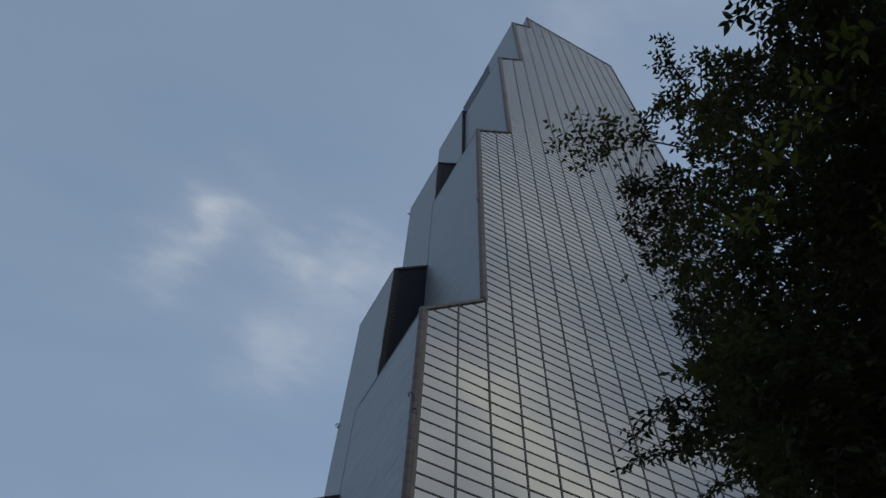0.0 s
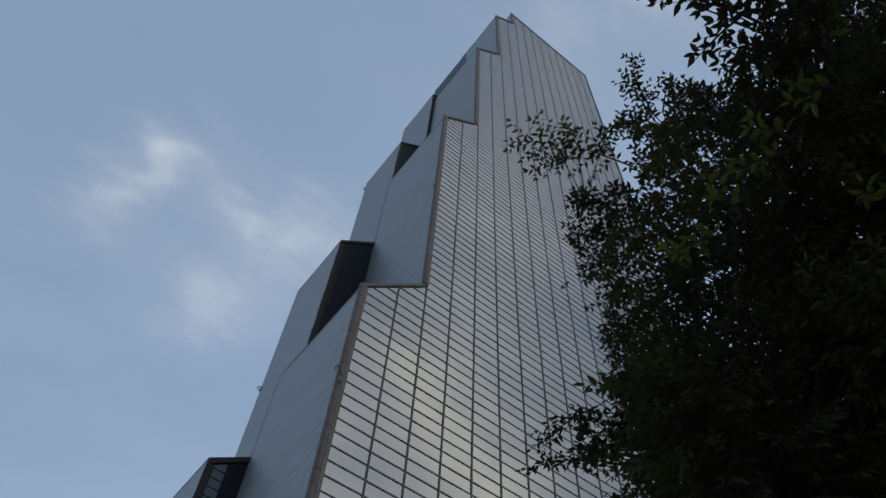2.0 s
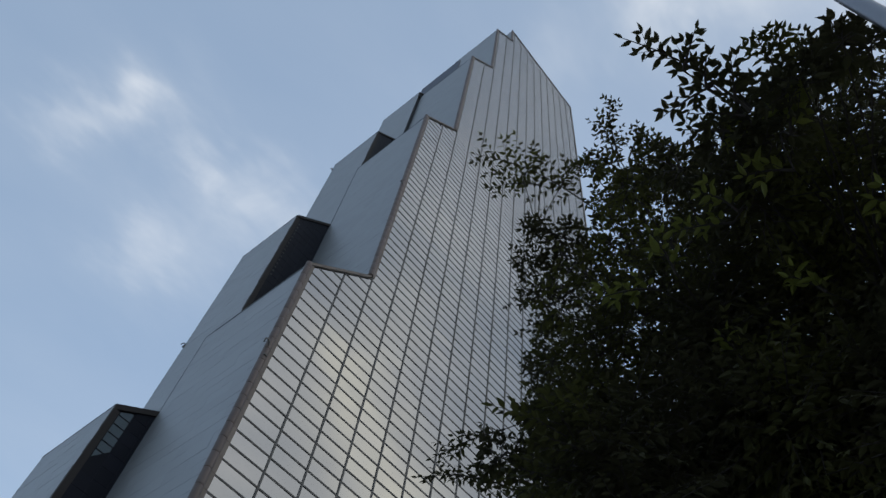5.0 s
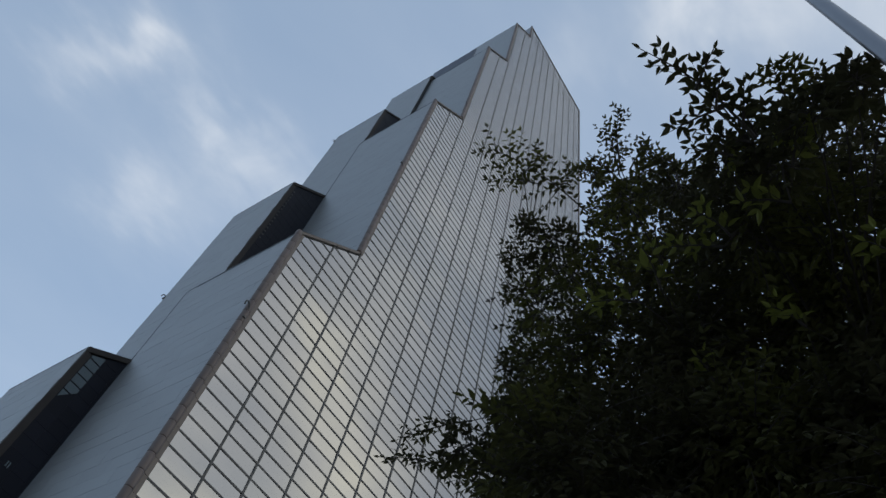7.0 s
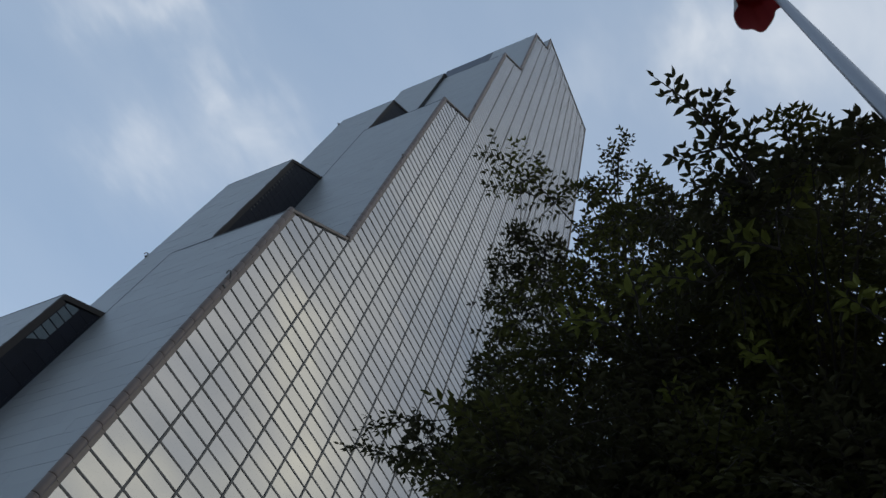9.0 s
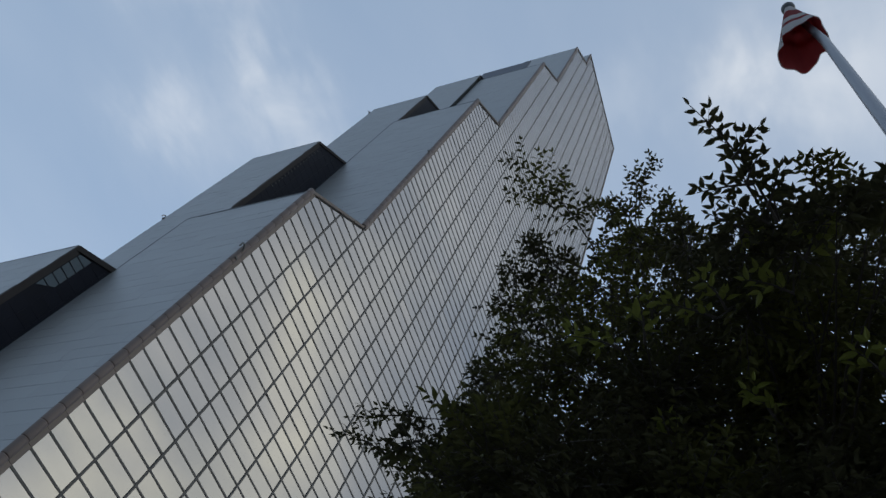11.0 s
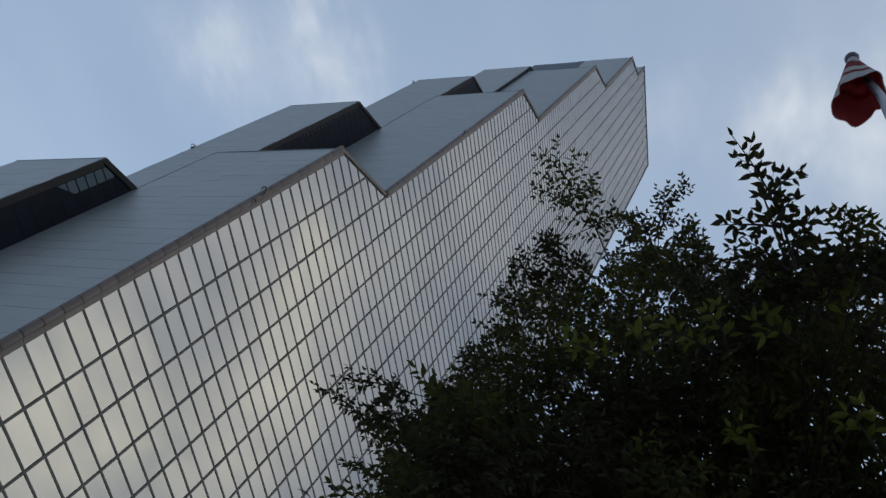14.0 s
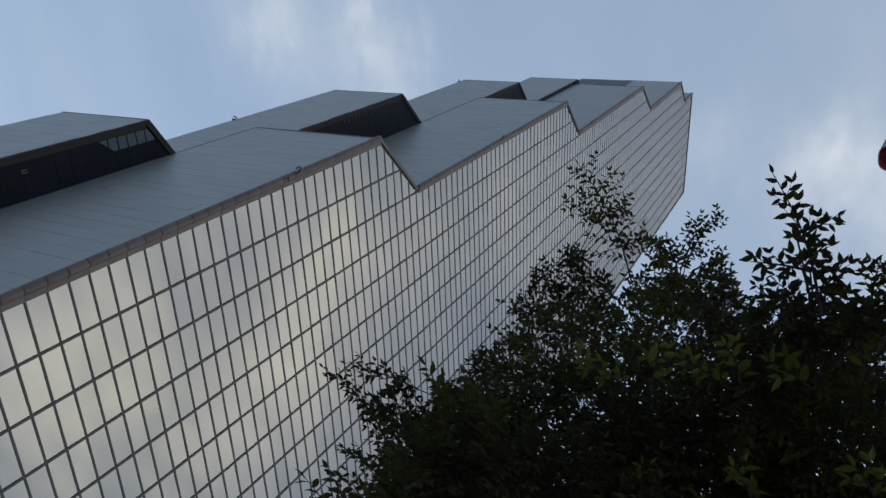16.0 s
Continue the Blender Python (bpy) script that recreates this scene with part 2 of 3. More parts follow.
class Heap:
    """Collects solids for one mesh."""

    def __init__(self):
        self.v, self.f = [], []

    def box(self, x0, x1, y0, y1, z0, z1):
        b = len(self.v)
        self.v += [(x, y, z) for z in (z0, z1) for y in (y0, y1) for x in (x0, x1)]
        self.f += [tuple(b + i for i in q) for q in ((0, 2, 3, 1), (4, 5, 7, 6), (0, 1, 5, 4), (2, 6, 7, 3), (0, 4, 6, 2), (1, 3, 7, 5))]

    def prism(self, loop, offset):
        """A flat outline drawn out by offset, closed."""
        b, n = len(self.v), len(loop)
        self.v += [tuple(p) for p in loop] + [tuple(Vector(p) + Vector(offset)) for p in loop]
        self.f += [tuple(range(b + n - 1, b - 1, -1)), tuple(range(b + n, b + 2 * n))]
        self.f += [(b + i, b + (i + 1) % n, b + n + (i + 1) % n, b + n + i) for i in range(n)]

    def tube(self, pts, radii, sides=8, cap=True):
        b = len(self.v)
        pts = [Vector(p) for p in pts]
        side = None
        for i, p in enumerate(pts):
            d = (pts[min(i + 1, len(pts) - 1)] - pts[max(i - 1, 0)]).normalized()
            if side is None:
                side = d.orthogonal().normalized()
            side = (side - d * side.dot(d)).normalized()
            other = d.cross(side)
            for k in range(sides):
                a = 2 * math.pi * k / sides
                self.v.append(tuple(p + radii[i] * (math.cos(a) * side + math.sin(a) * other)))
        for i in range(len(pts) - 1):
            for k in range(sides):
                k2 = (k + 1) % sides
                self.f.append((b + i * sides + k, b + i * sides + k2, b + (i + 1) * sides + k2, b + (i + 1) * sides + k))
        if cap:
            self.f.append(tuple(b + k for k in range(sides - 1, -1, -1)))
            self.f.append(tuple(b + (len(pts) - 1) * sides + k for k in range(sides)))

    def make(self, name, mat, parent=None, label="", smooth=False):
        return mesh_ob(name, self.v, self.f, mat, parent, label, smooth)


def thing(name, place, label, category, group="", kind=""):
    e = new(name)
    e.location = place
    e.empty_display_size = 0.5
    return tagged(e, label, category, group, kind)


# ---- ground ----
g = Heap()
g.v = [(-2500, -2500, 0), (2500, -2500, 0), (2500, 2500, 0), (-2500, 2500, 0)]
g.f = [(0, 1, 2, 3)]
tagged(g.make("ground", GROUND), "grey paved ground round the foot of the tower", "ground", kind="structure")

# plain unseen walls added behind and beside the eye to block low sky light
for name, x0, x1, y0, y1 in (("wall_west", -46, -45, -45, 90), ("wall_south", -46, 60, -46, -45), ("wall_east", 60, 61, -46, 30)):
    h = Heap()
    h.box(x0, x1, y0, y1, 0, 15.0)
    tagged(h.make(name, WALL), "plain grey wall added out of view to block low sky light", "wall", kind="structure")

# ---- the tower: its plan ----
FACE = 38.0                       # the glazed face stands on this plane
ROW, BAY = 1.383, 3.167           # one pane's height and width
BAND_W = 0.58                     # the corner band beside the panes
X2 = 23.21
XS = [X2 - 2 * BAY - BAND_W, X2, X2 + 2 * BAY, X2 + 4 * BAY, X2 + 6 * BAY]
X_RIGHT = 73.26
Z_OUT = [59.28, 114.35, 166.14, 210.83]      # low end of each sloping top
Z_IN = [65.78, 121.15, 175.03, 218.66]       # its high end
Z_TOP = 229.56
MID = FACE + 15.55                # the front block ends and the back block begins
REAR = MID + 11.85
XB = [12.69, 18.13, 23.56, 28.73]
ZB_OUT = [45.95, 89.34, 132.13, 167.77]
ZB_IN = [49.3, 94.4, 137.3, 173.0]
ROW_Z = 1.6 + 0.586 * FACE - 16 * ROW        # height of one transom line


def top_at(x):
    """The height of the glazed face's top edge."""
    for k in range(4):
        if XS[k] <= x < XS[k + 1]:
            return Z_OUT[k] + (Z_IN[k] - Z_OUT[k]) * (x - XS[k]) / (XS[k + 1] - XS[k])
    return Z_TOP


tower = thing("office_tower", (0, 0, 0), "tall stepped office tower with mirror-glass grid face and grey side walls", "building")

# cores behind the cladding: one block for each step
for k in range(5):
    h = Heap()
    x0 = XS[k] + 0.25
    x1 = (XS[k + 1] + 0.25) if k < 4 else X_RIGHT - 0.2
    lo, hi = (Z_OUT[k] - 0.1, Z_IN[k] - 0.1) if k < 4 else (Z_TOP - 0.1, Z_TOP - 0.1)
    h.prism([(x0, FACE + 0.14, 0.0), (x1, FACE + 0.14, 0.0), (x1, FACE + 0.14, hi), (x0, FACE + 0.14, lo)], (0, MID - FACE - 0.14, 0))
    h.make("front_block", CORE, tower)
for k in range(4):
    h = Heap()
    x0 = XB[k] + 0.25
    x1 = (XB[k + 1] + 0.25) if k < 3 else X_RIGHT - 6.5
    lo, hi = ZB_OUT[k] - 0.1, ZB_IN[k] - 0.1
    h.prism([(x0, MID + 0.3, 0.0), (x1, MID + 0.3, 0.0), (x1, MID + 0.3, hi), (x0, MID + 0.3, lo)], (0, REAR - MID - 0.3, 0))
    h.make("back_block", CORE, tower)


# ---- glazed face ----
face = new("curtain_wall")
face.parent = tower
GLASS_X0 = XS[0] + BAND_W
PANE_W = 3.3                      # from mullion to mullion
bays = [GLASS_X0] + [20.3 + i * PANE_W for i in range(16)] + [X_RIGHT - 0.35]
rows = [ROW_Z + j * ROW for j in range(int(230 / ROW) + 1)]


def left_edge(z):
    """Where the panes begin at a height: right of the corner band."""
    for k in range(4):
        if z < Z_IN[k] - 0.01:
            return XS[k] + BAND_W if k == 0 else XS[k] + 0.18
    return XS[4] + 0.1


def clip_top(loop, a, b, c):
    """Keeps the part of an outline in x, z with a*x + b*z <= c."""
    res = []
    for (x0, z0), (x1, z1) in zip(loop, loop[1:] + loop[:1]):
        d0, d1 = a * x0 + b * z0 - c, a * x1 + b * z1 - c
        if d0 <= 0:
            res.append((x0, z0))
        if d0 * d1 < 0:
            t = d0 / (d0 - d1)
            res.append((x0 + t * (x1 - x0), z0 + t * (z1 - z0)))
    return res


rng = random.Random(4)
field = Heap()
near_panes = []


def below_step(loop, k):
    """The part of an outline under the top edge of step k."""
    if k > 3:
        return clip_top(loop, 0.0, 1.0, Z_TOP - 0.3)
    s = (Z_IN[k] - Z_OUT[k]) / (XS[k + 1] - XS[k])
    return clip_top(loop, -s, 1.0, Z_OUT[k] - s * XS[k] - 0.45)


for i, (xa, xb) in enumerate(zip(bays[:-1], bays[1:])):
    cut = next((n for n in range(1, 5) if xa + 0.02 < XS[n] < xb - 0.02), None)
    k = max([n for n in range(5) if XS[n] - 0.01 <= xa] or [0])
    for za in rows:
        zb = za + ROW
        if zb < 8:
            continue
        x0, x1 = xa + 0.05, xb - 0.05
        if i == 0:
            x0 = xa + 0.02
        loop = [(x0, za + 0.04), (x1, za + 0.04), (x1, zb - 0.04), (x0, zb - 0.04)]
        if cut is None or len(below_step(loop, k)) == 4 and below_step(loop, k) == loop:
            pieces = [below_step(loop, k)]
        else:
            inner = XS[cut] + (0.52 if za > Z_IN[k] - 0.7 else 0.0)
            pieces = [below_step(clip_top(loop, 1.0, 0.0, XS[cut]), k), below_step(clip_top(loop, -1.0, 0.0, -inner), k + 1)]
        tx, tz = rng.gauss(0, 0.0042), rng.gauss(0, 0.0042)
        cx, cz = (x0 + x1) / 2, (za + zb) / 2
        if pieces[0] == loop and i and abs(xb - xa - PANE_W) < 0.01 and i < 15 and 24.0 < za < 24.0 + 20.5 * ROW:
            near_panes.append((cx, cz, tx, tz))
            continue
        for piece in pieces:
            if len(piece) < 3:
                continue
            b = len(field.v)
            for x, z in piece:
                field.v.append((x, FACE + 0.06 + (x - cx) * tx + (z - cz) * tz, z))
            field.f.append(tuple(range(b, b + len(piece))))
tagged(field.make("pane_field", PANE, face), kind="stuff")
h = Heap()
w2, h2 = PANE_W / 2 - 0.05, ROW / 2 - 0.04
h.box(-w2, w2, 0, 0.03, -h2, h2)
first = None
for cx, cz, tx, tz in near_panes:
    if first is None:
        first = h.make("pane", PANE, face)
        ob = first
    else:
        ob = new("pane", first.data)
        ob.parent = face
    ob.matrix_local = Matrix.Translation((cx, FACE + 0.06, cz)) @ Euler((tz, 0, tx)).to_matrix().to_4x4()

for x in bays[1:-1]:
    h = Heap()
    h.box(x - 0.085, x + 0.085, FACE + 0.0, FACE + 0.12, 0, top_at(x) - 0.3)
    h.make("mullion", MULLION, face)
for z in rows:
    if z < 6 or z > Z_TOP - 0.5:
        continue
    x0 = left_edge(z)
    for k in range(4):
        if Z_OUT[k] < z + 0.6 and z < Z_IN[k]:
            x0 = max(x0, XS[k] + (z + 0.5 - Z_OUT[k]) / (Z_IN[k] - Z_OUT[k]) * (XS[k + 1] - XS[k]))
    h = Heap()
    h.box(x0, X_RIGHT - 0.3, FACE + 0.02, FACE + 0.125, z - 0.072, z + 0.072)
    h.make("transom", MULLION, face)

# corner bands and rounded corner cladding, one row at a time
def shared(name, mat, parent, heap, store, key):
    """An object on a mesh that alike pieces share."""
    if key not in store:
        ob = heap.make(name, mat, parent, smooth=name == "corner_cladding")
        store[key] = ob.data
        return ob
    ob = new(name, store[key])
    ob.parent = parent
    return ob


store = {}
for k in range(5):
    trim = new("corner_trim")
    trim.parent = tower
    z_low = 0.0 if k == 0 else Z_IN[k - 1]
    z_high = Z_OUT[k] if k < 4 else Z_TOP
    wide_band = BAND_W if k == 0 else 0.50
    for z in rows:
        z0, z1 = max(z, z_low) + 0.012, min(z + ROW, z_high) - 0.012
        if z1 - z0 < 0.1 or z1 < 16:
            continue
        tall = z1 - z0
        key = (round(tall, 3), wide_band)
        h = Heap()
        h.box(0.30, wide_band + 0.07, FACE - 0.05, FACE + 0.13, 0, tall)
        ob = shared("corner_band", BAND, trim, h, store, ("band",) + key)
        ob.matrix_local = Matrix.Translation((XS[k], 0, z0))
        h = Heap()
        h.tube([(0.02, FACE + 0.07, q) for q in (0, 0.07, tall / 2, tall - 0.07, tall)], [0.298, 0.312, 0.315, 0.312, 0.298], 14)
        ob = shared("corner_cladding", TUBE, trim, h, store, ("tube",) + key)
        ob.matrix_local = Matrix.Translation((XS[k], 0, z0))
for k in range(4):
    cop = Heap()
    a, b = Vector((XS[k], FACE - 0.14, Z_OUT[k])), Vector((XS[k + 1] + 0.1, FACE - 0.14, Z_IN[k]))
    n = 5
    for i in range(n):
        p, q = a.lerp(b, i / n + 0.004), a.lerp(b, (i + 1) / n - 0.004)
        cop.prism([p, q, q + Vector((0, 0, -0.42)), p + Vector((0, 0, -0.42))], (0, 0.34, 0))
    cop.make("step_coping", BAND, tower, "weathered bronze coping on a sloping step")
    roof = Heap()
    a, b = Vector((XS[k], FACE + 0.1, Z_OUT[k])), Vector((XS[k + 1] + 0.3, FACE + 0.1, Z_IN[k] + 0.1))
    roof.prism([a, b, b + Vector((0, 0, -0.25)), a + Vector((0, 0, -0.25))], (0, MID - FACE - 0.1, 0))
    roof.make("step_roof", ROOF, tower)
cop = Heap()
cop.box(XS[4], X_RIGHT, FACE - 0.12, FACE + 0.4, Z_TOP - 0.35, Z_TOP)
cop.make("roof_coping", BAND, tower)
cop = Heap()
cop.box(X_RIGHT - 0.35, X_RIGHT, FACE - 0.1, FACE + 0.4, 0, Z_TOP - 0.36)
cop.make("corner_band", BAND, tower)


# ---- panelled side walls ----
def side_wall(x, y0, y1, z_low, z_high, name, count_parts=False):
    wall = new(name)
    wall.parent = tower
    width = (y1 - y0) / 5
    heap, parts = Heap(), []
    for n, z in enumerate(z for z in rows if z_low - ROW < z < z_high):
        a, b = max(z, z_low) + 0.010, min(z + ROW, z_high) - 0.010
        if b - a < 0.1 or b < 8:
            continue
        cuts = [y0 + width * (i + (0.5 if n % 2 else 0)) for i in range(-1, 7)]
        cuts = sorted({min(max(c, y0), y1) for c in cuts})
        for c, d in zip(cuts, cuts[1:]):
            if d - c < 0.1:
                continue
            out = rng.uniform(-0.006, 0.006)
            tilt = rng.uniform(-0.004, 0.004)
            loop = [(x + out, c + 0.008, a), (x + out + tilt, d - 0.008, a), (x + out + tilt, d - 0.008, b), (x + out, c + 0.008, b)]
            if count_parts and a > 24 and d - c > width * 0.9 and b - a > ROW * 0.9:
                parts.append((out, (c + d) / 2, (a + b) / 2, tilt))
            else:
                heap.prism(loop, (0.12, 0, 0))
    if heap.v:
        tagged(heap.make("panel_field", PANEL, wall), kind="stuff")
    if parts:
        h = Heap()
        h.box(0, 0.12, -width / 2 + 0.008, width / 2 - 0.008, -ROW / 2 + 0.010, ROW / 2 - 0.010)
        first = None
        for o, cy, cz, tilt in parts:
            if first is None:
                first = h.make("panel", PANEL, wall)
                ob = first
            else:
                ob = new("panel", first.data)
                ob.parent = wall
            ob.matrix_local = Matrix.Translation((x + o, cy, cz)) @ Euler((0, 0, tilt * 0.3)).to_matrix().to_4x4()
    h = Heap()
    h.box(x - 0.03, x + 0.26, y0 + 0.02, y1, z_high - 0.012, z_high + 0.10)
    h.make("wall_coping", ROOF, wall)
    if name == "side_wall":
        h = Heap()
        h.box(x - 0.03, x + 0.3, y1 + 0.002, y1 + (0.16 if x == XS[1] else 0.045), max(z_low, 8.0), z_high + 0.06)
        h.make("rear_edge_trim", ROOF, wall, "dark grey metal edge")


for k in range(5):
    side_wall(XS[k], FACE + 0.18, MID, 0.0 if k == 0 else Z_OUT[k - 1] - 0.5, Z_OUT[k] if k < 4 else Z_TOP, "side_wall", k == 0)
for k in range(4):
    side_wall(XB[k], MID + 0.12, REAR, 0.0 if k == 0 else ZB_OUT[k - 1] - 0.5, ZB_OUT[k], "back_side_wall")

# ---- dark faces of the back block ----
for k in range(4):
    dark = new("recess_face")
    dark.parent = tower
    x0, x1 = XB[k], XS[k + 1] + 0.5 if k == 0 else XS[min(k + 1, 4)] + 0.5
    x1 = max(x1, x0 + 6)
    s = (ZB_IN[k] - ZB_OUT[k]) / 5.44
    z_low = 8.0 if k == 0 else Z_OUT[k - 1] - 1
    z_hi = ZB_OUT[k] + s * (x1 - x0)
    frame_heap, glass = Heap(), Heap()
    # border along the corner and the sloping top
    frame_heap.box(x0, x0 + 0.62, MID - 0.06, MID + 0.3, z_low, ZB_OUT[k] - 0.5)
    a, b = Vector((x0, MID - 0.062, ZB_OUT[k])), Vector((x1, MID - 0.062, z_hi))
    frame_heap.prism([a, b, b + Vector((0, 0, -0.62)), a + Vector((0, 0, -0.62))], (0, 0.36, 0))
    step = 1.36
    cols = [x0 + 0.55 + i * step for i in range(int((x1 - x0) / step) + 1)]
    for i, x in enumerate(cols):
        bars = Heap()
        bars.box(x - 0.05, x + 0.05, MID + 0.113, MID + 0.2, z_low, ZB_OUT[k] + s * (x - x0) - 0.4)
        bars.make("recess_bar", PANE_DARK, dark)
        for z in rows:
            if z < z_low or z > z_hi:
                continue
            loop = clip_top([(x + 0.012, z + 0.012), (x + step - 0.012, z + 0.012), (x + step - 0.012, z + ROW - 0.012), (x + 0.012, z + ROW - 0.012)],
                            -s, 1.0, ZB_OUT[k] - s * x0 - 0.66)
            if len(loop) < 3:
                continue
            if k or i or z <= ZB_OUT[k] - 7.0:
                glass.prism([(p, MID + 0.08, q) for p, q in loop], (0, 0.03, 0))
    if k == 0:
        # a short column of small pale panes, slant-cut to draw a sky reflection's outline
        xa = x0 + 0.72
        glass.prism([(x0 + 0.6, MID + 0.09, ZB_OUT[0] - 7.4), (x0 + 2.0, MID + 0.09, ZB_OUT[0] - 7.4), (x0 + 2.0, MID + 0.09, ZB_OUT[0] + 0.2),
                     (x0 + 0.6, MID + 0.09, ZB_OUT[0] - 0.5)], (0, 0.02, 0))
        for n in range(7):
            z1 = ZB_OUT[0] + 0.2 - 0.97 * n
            loop = [(xa, z1 - 0.84), (xa + 1.12, z1 - 0.84), (xa + 1.12, z1), (xa, z1)]
            loop = clip_top(loop, -s, 1.0, ZB_OUT[0] - s * x0 - 0.80)
            loop = clip_top(loop, 1.2, -1.0, 1.2 * xa - (ZB_OUT[0] - 5.45))
            if len(loop) > 2:
                pale = Heap()
                pale.prism([(p, MID + 0.06, q) for p, q in loop], (0, 0.025, 0))
                pale.make("pale_pane", PANE_PALE, dark, "pale pane cut to the shape of a sky reflection")
        # two short pale bars that draw a light glint on the dark glass
        for n in range(2):
            glint = Heap()
            glint.box(13.95 + 0.2 * n, 14.05 + 0.2 * n, MID + 0.03, MID + 0.07, 33.45, 33.95)
            glint.make("pale_slat", PANE_PALE, dark, "short pale bar drawn as a light glint")
    if k == 1:
        # a row of small louvre ends beside the border
        for n in range(16):
            z1 = ZB_OUT[1] - 1.4 - 0.85 * n
            tick = Heap()
            tick.box(x0 + 0.78, x0 + 1.02, MID + 0.02, MID + 0.08, z1 - 0.2, z1)
            tick.make("louvre", MULLION, dark)
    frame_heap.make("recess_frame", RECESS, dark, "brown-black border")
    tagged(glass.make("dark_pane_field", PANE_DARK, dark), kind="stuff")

# low screen standing on the third step's roof
h = Heap()
x0 = XS[2] + 0.6
h.box(x0, x0 + 0.3, FACE + 5.4, FACE + 17.7, Z_OUT[2] + 0.3, Z_OUT[2] + 11.0)
h.make("roof_screen", SCREEN, tower, "dark grey plant screen on a roof step")


# ---- small fixtures on the facade ----
def davit(x, y, z, way, size=0.42):
    h = Heap()
    pts = [Vector((x, y, z))]
    for i in range(9):
        a = math.pi * 1.15 * i / 8
        pts.append(Vector((x, y, z + size * 0.9)) + size * 0.55 * Vector((way[0] * (1 - math.cos(a)), way[1] * (1 - math.cos(a)), math.sin(a))))
    h.tube(pts, [0.068] * len(pts), 7)
    h.box(x - 0.16, x + 0.16, y - 0.16, y + 0.16, z - 0.12, z + 0.05)
    h.make("davit_hook", MULLION, tower, "small dark hooked davit on the wall's edge", smooth=False)


for x, y, z in ((XS[0], FACE - 0.15, 45.2), (XS[1], FACE - 0.05, 86.6), (XS[2], FACE - 0.05, 126.0), (XS[3], FACE - 0.05, 204.0)):
    davit(x, y, z, (-0.8, -0.5), 0.9)
for x, y, z in ((XB[1], REAR, 68.3), (XB[2], REAR, 129.9)):
    davit(x, y, z, (-0.7, 0.6))
for x, z in ((46.35, 87.1), (46.35, 46.3)):
    h = Heap()
    h.box(x - 0.22, x + 0.22, FACE - 0.42, FACE - 0.1, z - 0.16, z + 0.16)
    h.tube([(x, FACE - 0.4, z), (x, FACE - 0.75, z + 0.12)], [0.1, 0.16], 8)
    h.make("anchor_bracket", MULLION, tower, "small dark bracket on a mullion")

# ---- flagpole ----
TIP = Vector((1.301, -0.502, 8.27))
BEND = Vector((1.357, -0.609, 7.2))  # the top end leans a little
FOOT = Vector((1.325, -0.635, 0.0))
pole = thing("flagpole", FOOT, "slender grey steel flagpole with a dark ball finial", "flagpole")
h = Heap()
down = FOOT - TIP
local = [Vector((0, 0, 0)), (BEND - FOOT) * 0.4, (BEND - FOOT) * 0.8, BEND - FOOT, -down]
h.tube(local, [0.043, 0.038, 0.033, 0.029, 0.024], 20)
h.make("shaft", POLE, pole, smooth=True)
h = Heap()
h.tube([(0, 0, 0), (0, 0, 0.03), (0, 0, 0.05)], [0.17, 0.17, 0.09], 20)
h.make("base_plate", STEEL, pole)
top = -down
h = Heap()
h.tube([top + Vector((0, 0, z)) for z in (-0.02, 0.01, 0.02, 0.045, 0.07, 0.095, 0.115, 0.125)], [0.026, 0.028, 0.038, 0.05, 0.054, 0.047, 0.028, 0.006], 20)
h.make("finial", FINIAL, pole, "dark ball finial", smooth=True)
flag = thing("flag", TIP, "limp flag with red and white stripes furled round a pole", "flag")


def cloth(name, grow, mat, label):
    us, sides = 18, 56
    verts, stripes = [], []
    for i in range(us + 1):
        u = i / us
        for k in range(sides):
            a = 2 * math.pi * k / sides
            fold = 1 + u * (0.10 * math.sin(2 * a + 0.6) + 0.10 * math.sin(5 * a + 1.9) + 0.04 * math.sin(9 * a))
            r = (0.030 + 0.130 * u ** 0.95) * fold + grow
            cx, cy = 0.125 * u, -0.004 * u
            drop = -0.80 * u - u * u * (0.05 * math.cos(a - 0.3) + 0.05 * math.sin(3 * a))
            verts.append((cx + r * math.cos(a), cy + r * math.sin(a) * 1.12, drop))
            stripes.append(min(max(u + 0.07 * math.sin(a + 1.2) + 0.03 * math.sin(3 * a), 0), 1))
    faces = [(i * sides + k, i * sides + (k + 1) % sides, (i + 1) * sides + (k + 1) % sides, (i + 1) * sides + k)
             for i in range(us) for k in range(sides)]
    ob = mesh_ob(name, verts, faces, mat, flag, label, smooth=True)
    ob.data.attributes.new("stripe", "FLOAT", "POINT").data.foreach_set("value", stripes)


cloth("outer_cloth", 0.0, flag_cloth(), "red and white striped cloth")
cloth("lining", -0.006, flag_lining(), "dark red inner side")
# ---- tree ----
TRUNK = Vector((4.1, 0.55, 0.0))
tree = thing("street_tree", TRUNK, "leafy green street tree with dense dark crown beside the flagpole", "tree")
lr = random.Random(11)

